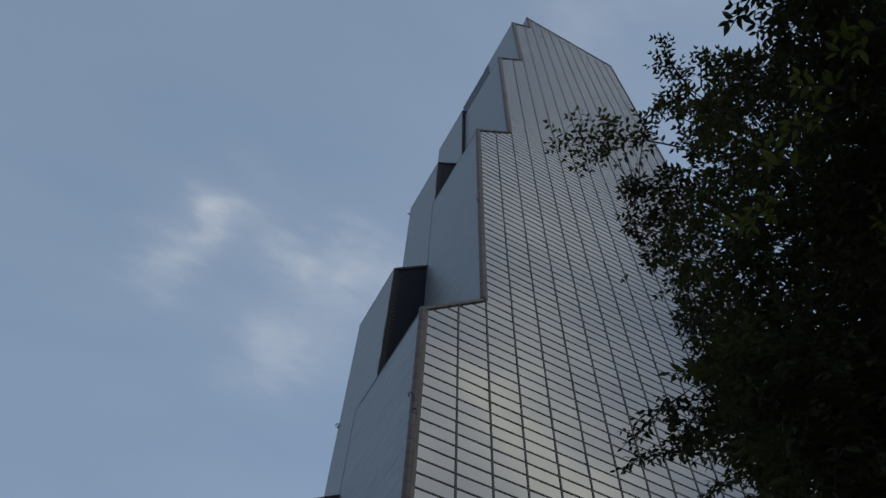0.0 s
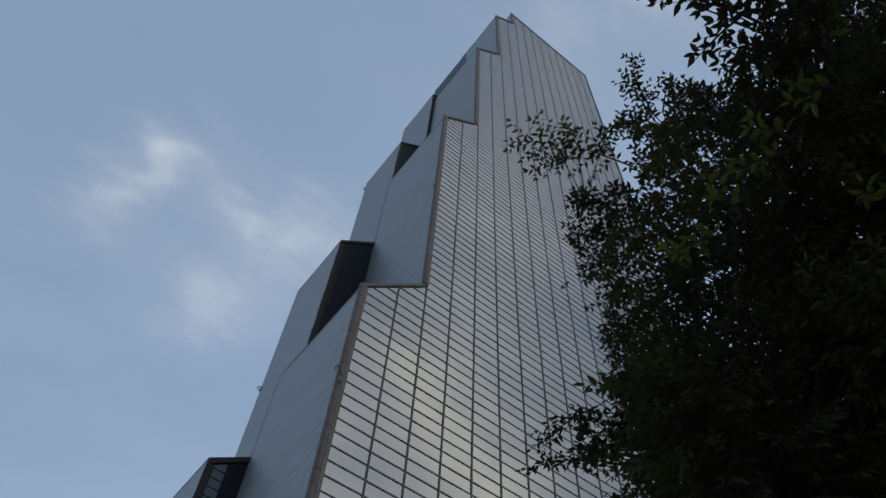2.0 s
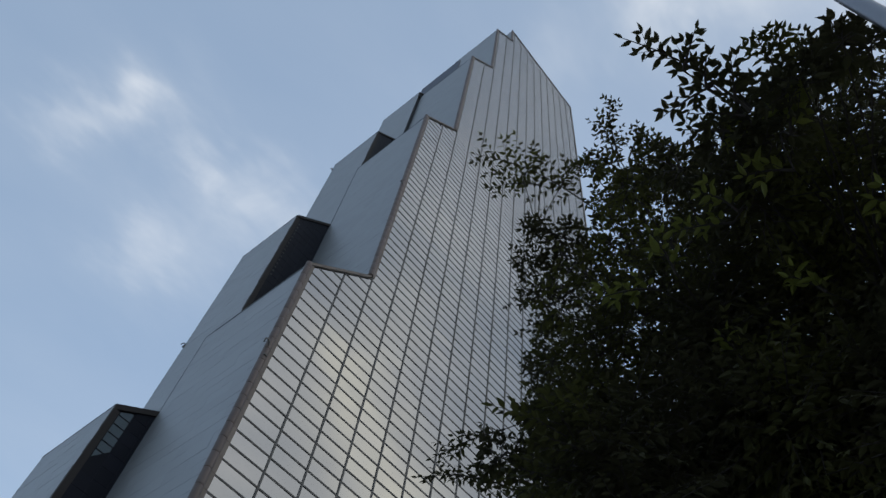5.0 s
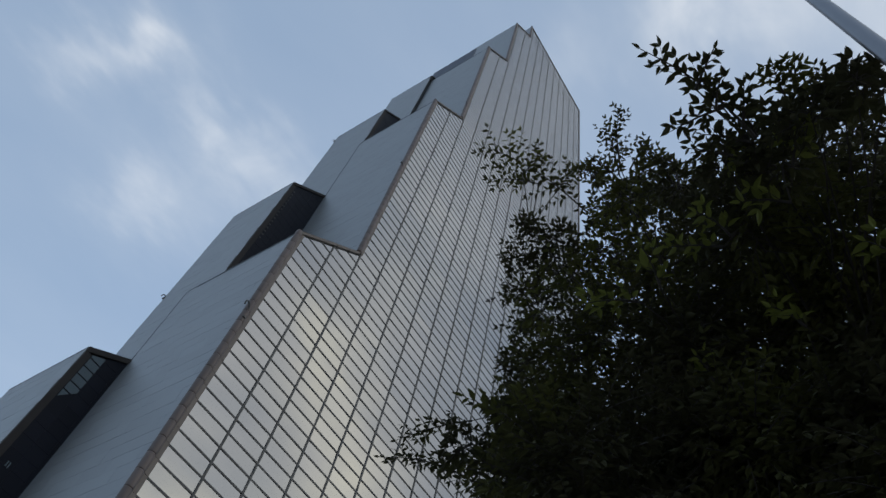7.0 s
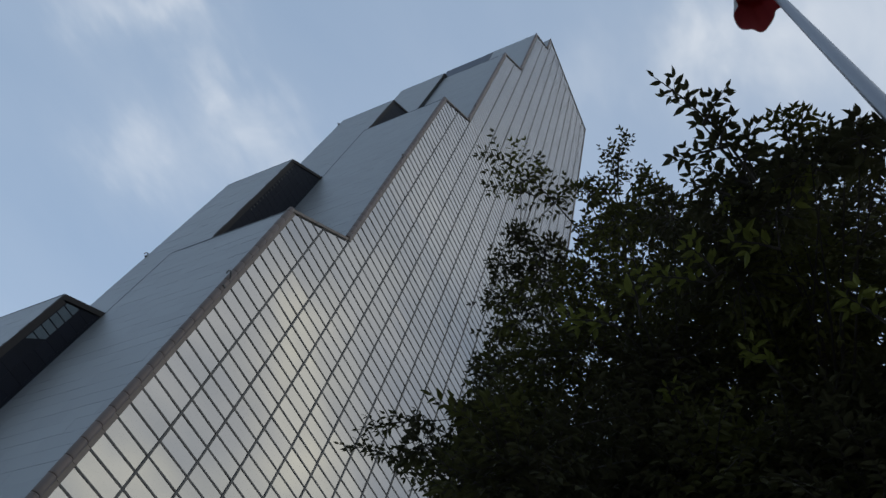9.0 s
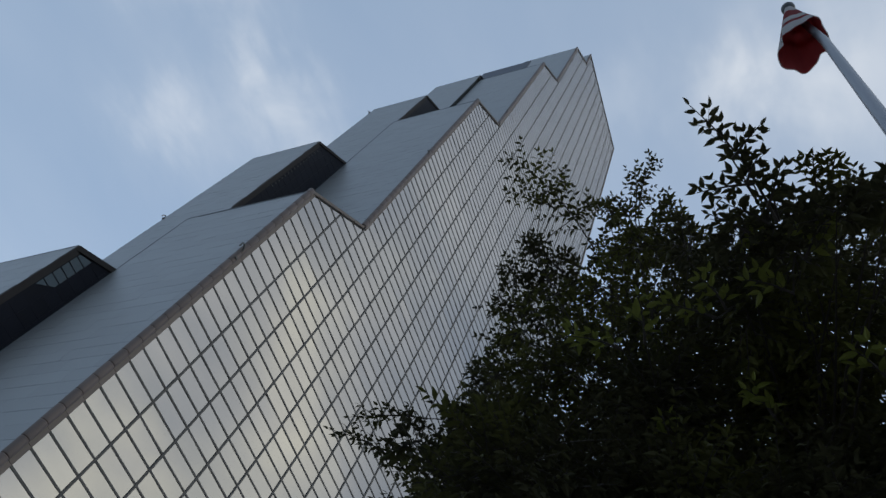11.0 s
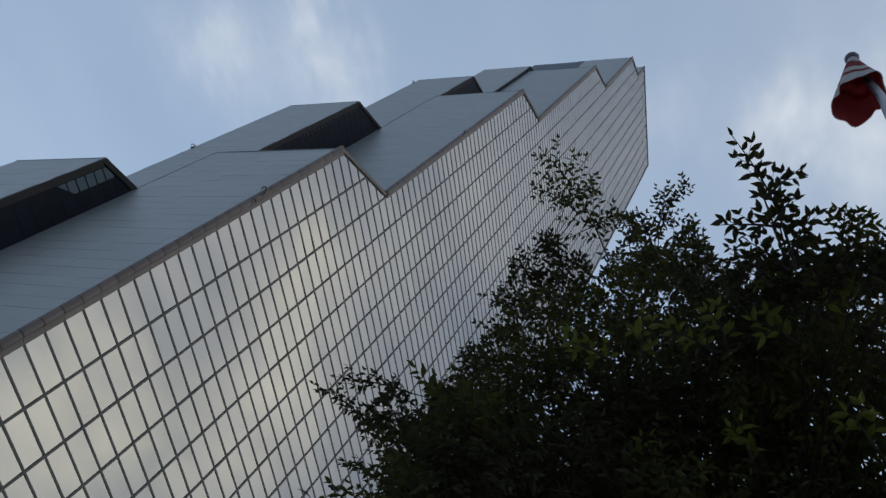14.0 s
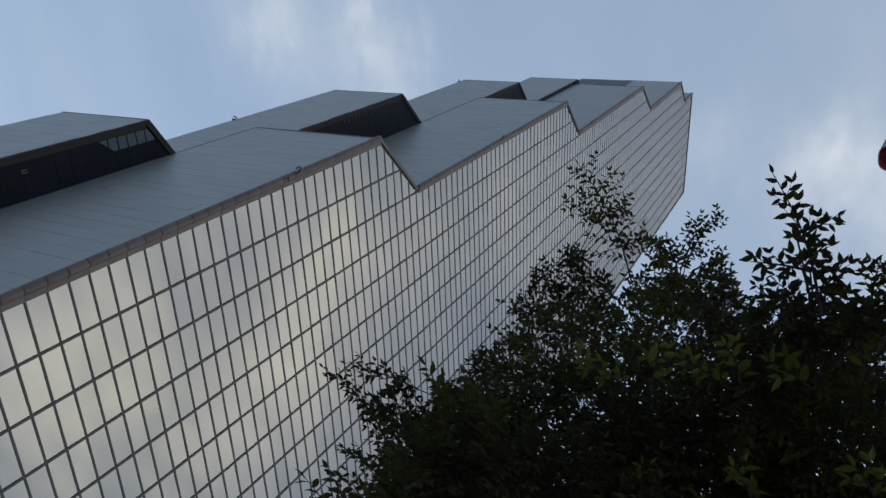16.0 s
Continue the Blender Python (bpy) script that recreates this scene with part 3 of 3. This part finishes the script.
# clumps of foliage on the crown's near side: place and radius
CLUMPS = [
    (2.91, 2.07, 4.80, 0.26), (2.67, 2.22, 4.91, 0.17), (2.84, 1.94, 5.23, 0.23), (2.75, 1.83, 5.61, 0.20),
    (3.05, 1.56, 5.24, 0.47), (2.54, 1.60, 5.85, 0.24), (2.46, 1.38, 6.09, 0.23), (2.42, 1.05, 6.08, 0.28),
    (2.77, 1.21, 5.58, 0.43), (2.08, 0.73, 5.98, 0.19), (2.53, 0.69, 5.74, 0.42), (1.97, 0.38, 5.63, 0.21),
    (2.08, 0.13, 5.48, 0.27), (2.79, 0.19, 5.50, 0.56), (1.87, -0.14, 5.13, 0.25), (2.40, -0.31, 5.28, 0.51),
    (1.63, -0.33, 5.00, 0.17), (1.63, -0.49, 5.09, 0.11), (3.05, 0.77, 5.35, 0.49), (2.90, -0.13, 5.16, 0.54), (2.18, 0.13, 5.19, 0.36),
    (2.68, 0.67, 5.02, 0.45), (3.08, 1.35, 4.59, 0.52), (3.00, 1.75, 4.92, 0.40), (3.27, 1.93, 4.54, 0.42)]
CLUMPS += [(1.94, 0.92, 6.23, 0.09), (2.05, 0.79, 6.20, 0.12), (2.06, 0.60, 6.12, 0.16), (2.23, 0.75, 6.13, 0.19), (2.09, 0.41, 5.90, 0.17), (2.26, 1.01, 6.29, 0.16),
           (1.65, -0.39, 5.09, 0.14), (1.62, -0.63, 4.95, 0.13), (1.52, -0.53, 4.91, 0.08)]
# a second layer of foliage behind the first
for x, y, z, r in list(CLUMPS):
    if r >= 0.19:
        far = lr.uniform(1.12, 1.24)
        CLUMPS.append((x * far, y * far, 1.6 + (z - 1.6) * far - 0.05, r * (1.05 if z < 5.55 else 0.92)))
# the far side of the crown, past what was laid out above
for n in range(26):
    a = lr.uniform(0, 2 * math.pi)
    q = math.sqrt(lr.random())
    CLUMPS.append((4.0 + 1.2 * q * math.cos(a), 0.35 + 1.6 * q * math.sin(a), lr.uniform(3.9, 5.5) - 0.5 * q, lr.uniform(0.4, 0.6)))
for n in range(8):
    CLUMPS.append((lr.uniform(2.3, 3.2), lr.uniform(-1.5, -0.5), lr.uniform(4.3, 5.1), lr.uniform(0.35, 0.5)))

for n in range(26):
    x, y = lr.uniform(2.45, 3.4), lr.uniform(-1.5, 1.55)
    CLUMPS.append((x, min(y, 0.55 * x), lr.uniform(3.7, 4.9), lr.uniform(0.36, 0.5)))
# the low side of the crown, towards the pole
for n, (i, j) in enumerate((i, j) for i in range(9) for j in range(4)):
    a, e, d = radians(58 + 9 * i + 4 * (j % 2)), radians(15 + 9.5 * j), lr.uniform(3.3, 4.0)
    CLUMPS.append((d * math.sin(a) * math.cos(e), d * math.cos(a) * math.cos(e), 1.6 + d * math.sin(e), lr.uniform(0.38, 0.48)))

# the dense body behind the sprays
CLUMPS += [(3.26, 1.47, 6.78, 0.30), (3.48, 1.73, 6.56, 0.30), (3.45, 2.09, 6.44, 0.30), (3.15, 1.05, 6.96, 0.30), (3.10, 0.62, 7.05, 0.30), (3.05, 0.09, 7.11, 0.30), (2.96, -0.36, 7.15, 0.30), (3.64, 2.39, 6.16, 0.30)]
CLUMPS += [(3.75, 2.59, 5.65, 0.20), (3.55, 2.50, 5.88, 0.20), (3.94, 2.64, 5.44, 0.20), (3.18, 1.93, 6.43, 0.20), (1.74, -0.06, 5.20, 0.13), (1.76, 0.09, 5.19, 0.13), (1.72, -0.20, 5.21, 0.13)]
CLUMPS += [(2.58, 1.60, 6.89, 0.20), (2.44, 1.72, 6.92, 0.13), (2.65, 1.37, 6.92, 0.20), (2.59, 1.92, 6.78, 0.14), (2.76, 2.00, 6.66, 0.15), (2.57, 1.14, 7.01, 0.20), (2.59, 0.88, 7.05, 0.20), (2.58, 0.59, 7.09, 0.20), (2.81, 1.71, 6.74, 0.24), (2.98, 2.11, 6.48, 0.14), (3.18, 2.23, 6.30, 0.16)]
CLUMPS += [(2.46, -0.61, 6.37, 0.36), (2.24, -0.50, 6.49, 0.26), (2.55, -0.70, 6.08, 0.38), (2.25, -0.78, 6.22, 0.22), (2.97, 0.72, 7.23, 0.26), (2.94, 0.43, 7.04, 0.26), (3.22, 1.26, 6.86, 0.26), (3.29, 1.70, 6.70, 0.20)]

FORK = Vector((3.95, 0.5, 2.6))
h = Heap()
h.tube([(0, 0, 0), (0.02, 0, 0.15), (0.0, 0.0, 0.6), (-0.05, -0.03, 1.7), FORK - TRUNK], [0.24, 0.18, 0.15, 0.135, 0.12], 14)
h.make("trunk", BARK, tree, smooth=True)
HUBS = [Vector((3.6, 1.5, 4.35)), Vector((3.45, 0.75, 4.75)), Vector((3.4, -0.05, 4.6)), Vector((3.5, -0.85, 4.2)), Vector((4.2, 0.9, 4.4)), Vector((4.3, -0.3, 4.3))]
for hub in HUBS:
    h = Heap()
    mid = FORK.lerp(hub, 0.5) + Vector((0.1, 0.05, 0.12))
    h.tube([FORK - TRUNK, mid - TRUNK, hub - TRUNK], [0.085, 0.06, 0.04], 9)
    h.make("limb", BARK, tree, smooth=True)

twigs = Heap()
# a pointed oval blade, folded a little along its midrib, its tip bent down
SIDE = ((0.10, 0.105, 0.03), (0.32, 0.205, 0.055), (0.58, 0.175, 0.04), (0.82, 0.075, -0.03))
SHAPE = ((0.0, 0.0, 0.0),) + SIDE + ((1.0, 0.0, -0.13),) + tuple((a, -b, c) for a, b, c in reversed(SIDE)) + ((0.36, 0.0, 0.0), (0.72, 0.0, -0.05))
LEAF_FACES = ((0, 10, 2, 1), (10, 11, 3, 2), (11, 5, 4, 3), (0, 9, 8, 10), (10, 8, 7, 11), (11, 7, 6, 5))
lit_leaves = Heap()
leaves = Heap()
loose = []


def leaf_frame(at, ahead, up, length):
    x = Vector(ahead).normalized()
    z = (Vector(up) - x * x.dot(Vector(up)))
    z = z.normalized() if z.length > 1e-4 else x.orthogonal().normalized()
    y = z.cross(x)
    return Matrix.Translation(at) @ Matrix((x, y, z)).transposed().to_4x4() @ Matrix.Scale(length, 4)


def leaf(at, ahead, up, length, own=False, heap=None):
    m = leaf_frame(Vector(at) - TRUNK, ahead, up, length)
    if own and len(loose) < 298:
        loose.append(m)
        return
    heap = leaves if heap is None else heap
    b = len(heap.v)
    heap.v += [tuple(m @ Vector(p)) for p in SHAPE]
    heap.f += [tuple(b + i for i in f) for f in LEAF_FACES]


def some_up():
    return Vector((lr.gauss(0, 0.45), lr.gauss(0, 0.45), 1.0))


def shoot(start, way, length, size, own=False, gap=0.034, thick=0.004, heap=None):
    """A leafy twig: leaves alternate along it and hang a little."""
    p, d = Vector(start), Vector(way).normalized()
    steps = max(2, int(length / gap))
    line = [p.copy()]
    side = d.cross(Vector((0, 0, 1)))
    side = side.normalized() if side.length > 0.05 else Vector((1, 0, 0))
    for i in range(steps):
        d = (d + Vector((lr.gauss(0, 0.05), lr.gauss(0, 0.05), lr.gauss(-0.01, 0.05)))).normalized()
        p = p + d * gap
        line.append(p.copy())
        s = side if i % 2 else -side
        ahead = d * lr.uniform(0.35, 0.8) + s * lr.uniform(0.6, 1.0) + Vector((0, 0, lr.uniform(-0.65, 0.1)))
        leaf(p, ahead, some_up(), size * lr.uniform(0.7, 1.2) * (1 - 0.35 * i / steps), own, heap)
    leaf(p, d, some_up(), size * 0.7, own, heap)
    twigs.tube([q - TRUNK for q in line], [thick * (1 - 0.7 * i / steps) for i in range(steps + 1)], 4, cap=False)


def spray(root, tip, size, count, reach, own=False, heap=None):
    """A bough that stands out of the crown: leaves along it and leafy side twigs to both hands."""
    tip, root = Vector(tip), Vector(root)
    size, count = size * 0.83, int(count * 1.5 + 0.5)
    axis = tip - root
    long = axis.length
    ahead = axis.normalized()
    bend = Vector((lr.gauss(0, 0.03), lr.gauss(0, 0.03), 0.10)) * long
    spine = [root + axis * (i / 12) + bend * math.sin(math.pi * i / 12) for i in range(13)]
    twigs.tube([q - TRUNK for q in spine], [0.0075 * (1 - 0.85 * i / 12) + 0.0008 for i in range(13)], 5, cap=False)
    # it springs from the nearest thick foliage behind it
    away = root + (root - Vector((0, 0, EYE_Z))).normalized() * 0.35
    hub = min((Vector(c[:3]) for c in CLUMPS), key=lambda c: (c - away).length)
    twigs.tube([root - TRUNK, root.lerp(hub, 0.5) + Vector((0, 0, 0.05)) - TRUNK, hub - TRUNK], [0.004, 0.005, 0.006], 5, cap=False)
    # the hands of a bough spread level, as leaves turn to the sky
    side = ahead.cross(Vector((lr.gauss(0, 0.25), lr.gauss(0, 0.25), 1.0))).normalized()
    for i in range(count):
        f = 0.10 + 0.78 * (i + lr.uniform(-0.25, 0.25)) / count
        f = min(max(f, 0.0), 0.95)
        at = spine[int(f * 12)].lerp(spine[int(f * 12) + 1], f * 12 - int(f * 12))
        s = side if i % 2 else -side
        way = ahead * lr.uniform(0.6, 1.0) + s * lr.uniform(0.5, 0.9) + Vector((0, 0, lr.uniform(-0.15, 0.35)))
        shoot(at, way, long * reach * (1.1 - 0.5 * f) * lr.uniform(0.7, 1.2) + 0.04, size * lr.uniform(0.85, 1.05), own, gap=size * 0.42, thick=0.003, heap=heap)
    step = size * 0.40 / long
    f, n = 0.22, 0
    while f < 0.99:
        at = spine[int(f * 12)].lerp(spine[int(f * 12) + 1], f * 12 - int(f * 12))
        s = side if n % 2 else -side
        turn = ahead * lr.uniform(0.4, 0.8) + s * lr.uniform(0.6, 1.0) + Vector((0, 0, lr.uniform(-0.5, 0.15)))
        leaf(at, turn, some_up(), size * lr.uniform(0.8, 1.2) * (1 - 0.25 * f), own, heap)
        f, n = f + step * lr.uniform(0.7, 1.3), n + 1
    leaf(tip, ahead, some_up(), size * 0.6, own, heap)


# the tall spray that stands highest, with its side branches
spray((1.54, -0.08, 4.85), (0.98, 0.20, 5.06), 0.098, 7, 0.13, own=True)
spray((1.25, 0.06, 4.98), (1.13, -0.08, 5.02), 0.085, 2, 0.28, own=True)
spray((1.37, -0.01, 4.93), (1.36, 0.24, 4.92), 0.088, 3, 0.24, own=True)
spray((1.48, -0.05, 4.88), (1.32, -0.13, 4.95), 0.088, 3, 0.26, own=True)
spray((1.37, 0.02, 4.93), (1.25, -0.06, 4.98), 0.088, 2, 0.25, own=True)
spray((1.59, -0.05, 4.94), (1.43, 0.12, 4.90), 0.084, 3, 0.25, own=True)
spray((1.61, 0.04, 4.93), (1.46, 0.20, 4.89), 0.084, 3, 0.25, own=True)
spray((1.58, -0.09, 4.94), (1.40, -0.09, 4.91), 0.084, 3, 0.25, own=True)
# the long thin spray in front of the glazed face
spray((2.70, 1.33, 7.36), (1.76, 1.90, 7.56), 0.1, 10, 0.3, own=True)
spray((2.31, 1.59, 7.46), (2.05, 1.97, 7.45), 0.092, 4, 0.25, own=True)
spray((2.44, 1.50, 7.43), (2.34, 1.24, 7.54), 0.092, 4, 0.3, own=True)
spray((2.17, 1.68, 7.49), (2.13, 1.45, 7.57), 0.092, 3, 0.25)
# fine sprays on the crown's top
spray((2.46, 0.91, 7.22), (2.07, 0.84, 7.38), 0.078, 5, 0.28)
spray((2.42, 0.88, 7.24), (2.01, 0.67, 7.43), 0.07, 5, 0.24)
spray((2.48, 0.93, 7.21), (2.21, 1.05, 7.30), 0.078, 4, 0.3)
spray((2.46, 0.82, 7.23), (2.32, 0.59, 7.32), 0.08, 4, 0.3)
spray((2.51, 0.96, 7.19), (2.26, 1.15, 7.26), 0.078, 4, 0.32)
spray((1.72, -0.30, 5.42), (1.51, -0.31, 5.51), 0.08, 5, 0.3)
spray((1.75, -0.35, 5.40), (1.53, -0.41, 5.49), 0.085, 5, 0.3)
spray((2.06, 0.40, 6.14), (1.91, 0.54, 6.19), 0.078, 4, 0.3)
# sprays along the side towards the tower
spray((2.60, 1.50, 6.80), (2.27, 1.77, 6.87), 0.092, 5, 0.3)
spray((2.68, 1.57, 6.73), (2.43, 1.98, 6.72), 0.092, 6, 0.3)
spray((2.80, 1.68, 6.51), (2.67, 2.06, 6.44), 0.09, 6, 0.28)
spray((2.83, 1.76, 6.34), (2.87, 2.08, 6.19), 0.09, 5, 0.28)
spray((2.96, 1.89, 5.96), (2.94, 2.22, 5.82), 0.088, 5, 0.28)
spray((2.48, 1.73, 6.90), (2.31, 1.74, 6.97), 0.092, 4, 0.3)
# low sprays
spray((2.94, 2.38, 5.46), (2.73, 2.87, 5.27), 0.09, 8, 0.2)
spray((3.19, 2.41, 5.08), (2.69, 2.94, 5.10), 0.09, 8, 0.17)
spray((3.09, 2.47, 5.12), (2.89, 2.62, 5.19), 0.085, 4, 0.28)
spray((3.30, 2.34, 4.87), (3.11, 2.65, 4.82), 0.088, 6, 0.24)
spray((2.98, 2.38, 5.28), (3.00, 2.63, 5.09), 0.085, 4, 0.28)
# yellow-green shoots on the crown's near side, their lit look put into the colour
spray((2.10, 0.73, 4.80), (1.98, 1.00, 4.81), 0.115, 3, 0.25, heap=lit_leaves)
spray((2.09, 0.62, 4.83), (1.88, 0.62, 4.96), 0.115, 2, 0.32, heap=lit_leaves)
spray((2.04, 0.26, 4.91), (1.94, 0.50, 4.94), 0.105, 2, 0.25, heap=lit_leaves)
spray((2.01, 0.21, 4.93), (1.86, 0.31, 5.02), 0.105, 2, 0.3, heap=lit_leaves)
spray((1.93, -0.10, 4.87), (1.85, 0.10, 4.92), 0.11, 2, 0.3, heap=lit_leaves)
spray((1.80, -0.17, 4.94), (1.64, -0.27, 5.02), 0.12, 3, 0.3, heap=lit_leaves)
spray((2.33, 0.07, 4.48), (2.22, 0.17, 4.56), 0.11, 2, 0.35, heap=lit_leaves)
spray((2.16, -0.40, 4.45), (2.05, -0.29, 4.54), 0.12, 2, 0.35, heap=lit_leaves)
spray((2.53, 0.55, 4.51), (2.39, 0.59, 4.62), 0.1, 2, 0.35, heap=lit_leaves)
spray((1.72, -0.06, 5.21), (1.81, 0.04, 5.17), 0.1, 3, 0.35, heap=lit_leaves)

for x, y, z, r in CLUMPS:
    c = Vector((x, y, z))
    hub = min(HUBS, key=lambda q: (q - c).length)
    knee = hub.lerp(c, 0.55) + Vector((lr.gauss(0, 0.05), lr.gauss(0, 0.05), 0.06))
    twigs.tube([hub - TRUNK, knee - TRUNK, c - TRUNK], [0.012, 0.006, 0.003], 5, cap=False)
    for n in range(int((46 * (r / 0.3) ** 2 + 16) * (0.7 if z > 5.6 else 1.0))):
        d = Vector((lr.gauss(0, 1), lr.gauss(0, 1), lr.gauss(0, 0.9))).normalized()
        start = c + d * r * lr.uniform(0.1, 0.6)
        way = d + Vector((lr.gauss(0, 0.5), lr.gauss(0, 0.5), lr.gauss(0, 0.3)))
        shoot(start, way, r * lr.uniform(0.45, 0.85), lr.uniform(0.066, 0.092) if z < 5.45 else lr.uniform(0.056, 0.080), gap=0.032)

tagged(twigs.make("twigwork", BARK, tree), kind="stuff")
tagged(lit_leaves.make("young_foliage", LEAF_LIT, tree, "yellow-green leaves coloured as if lit"), kind="stuff")
tagged(leaves.make("crown", LEAF, tree, "dense dark green foliage"), kind="stuff")
first = None
for m in loose:
    if first is None:
        first = mesh_ob("leaf", SHAPE, LEAF_FACES, LEAF, tree)
        ob = first
    else:
        ob = new("leaf", first.data)
        ob.parent = tree
    ob.matrix_local = m
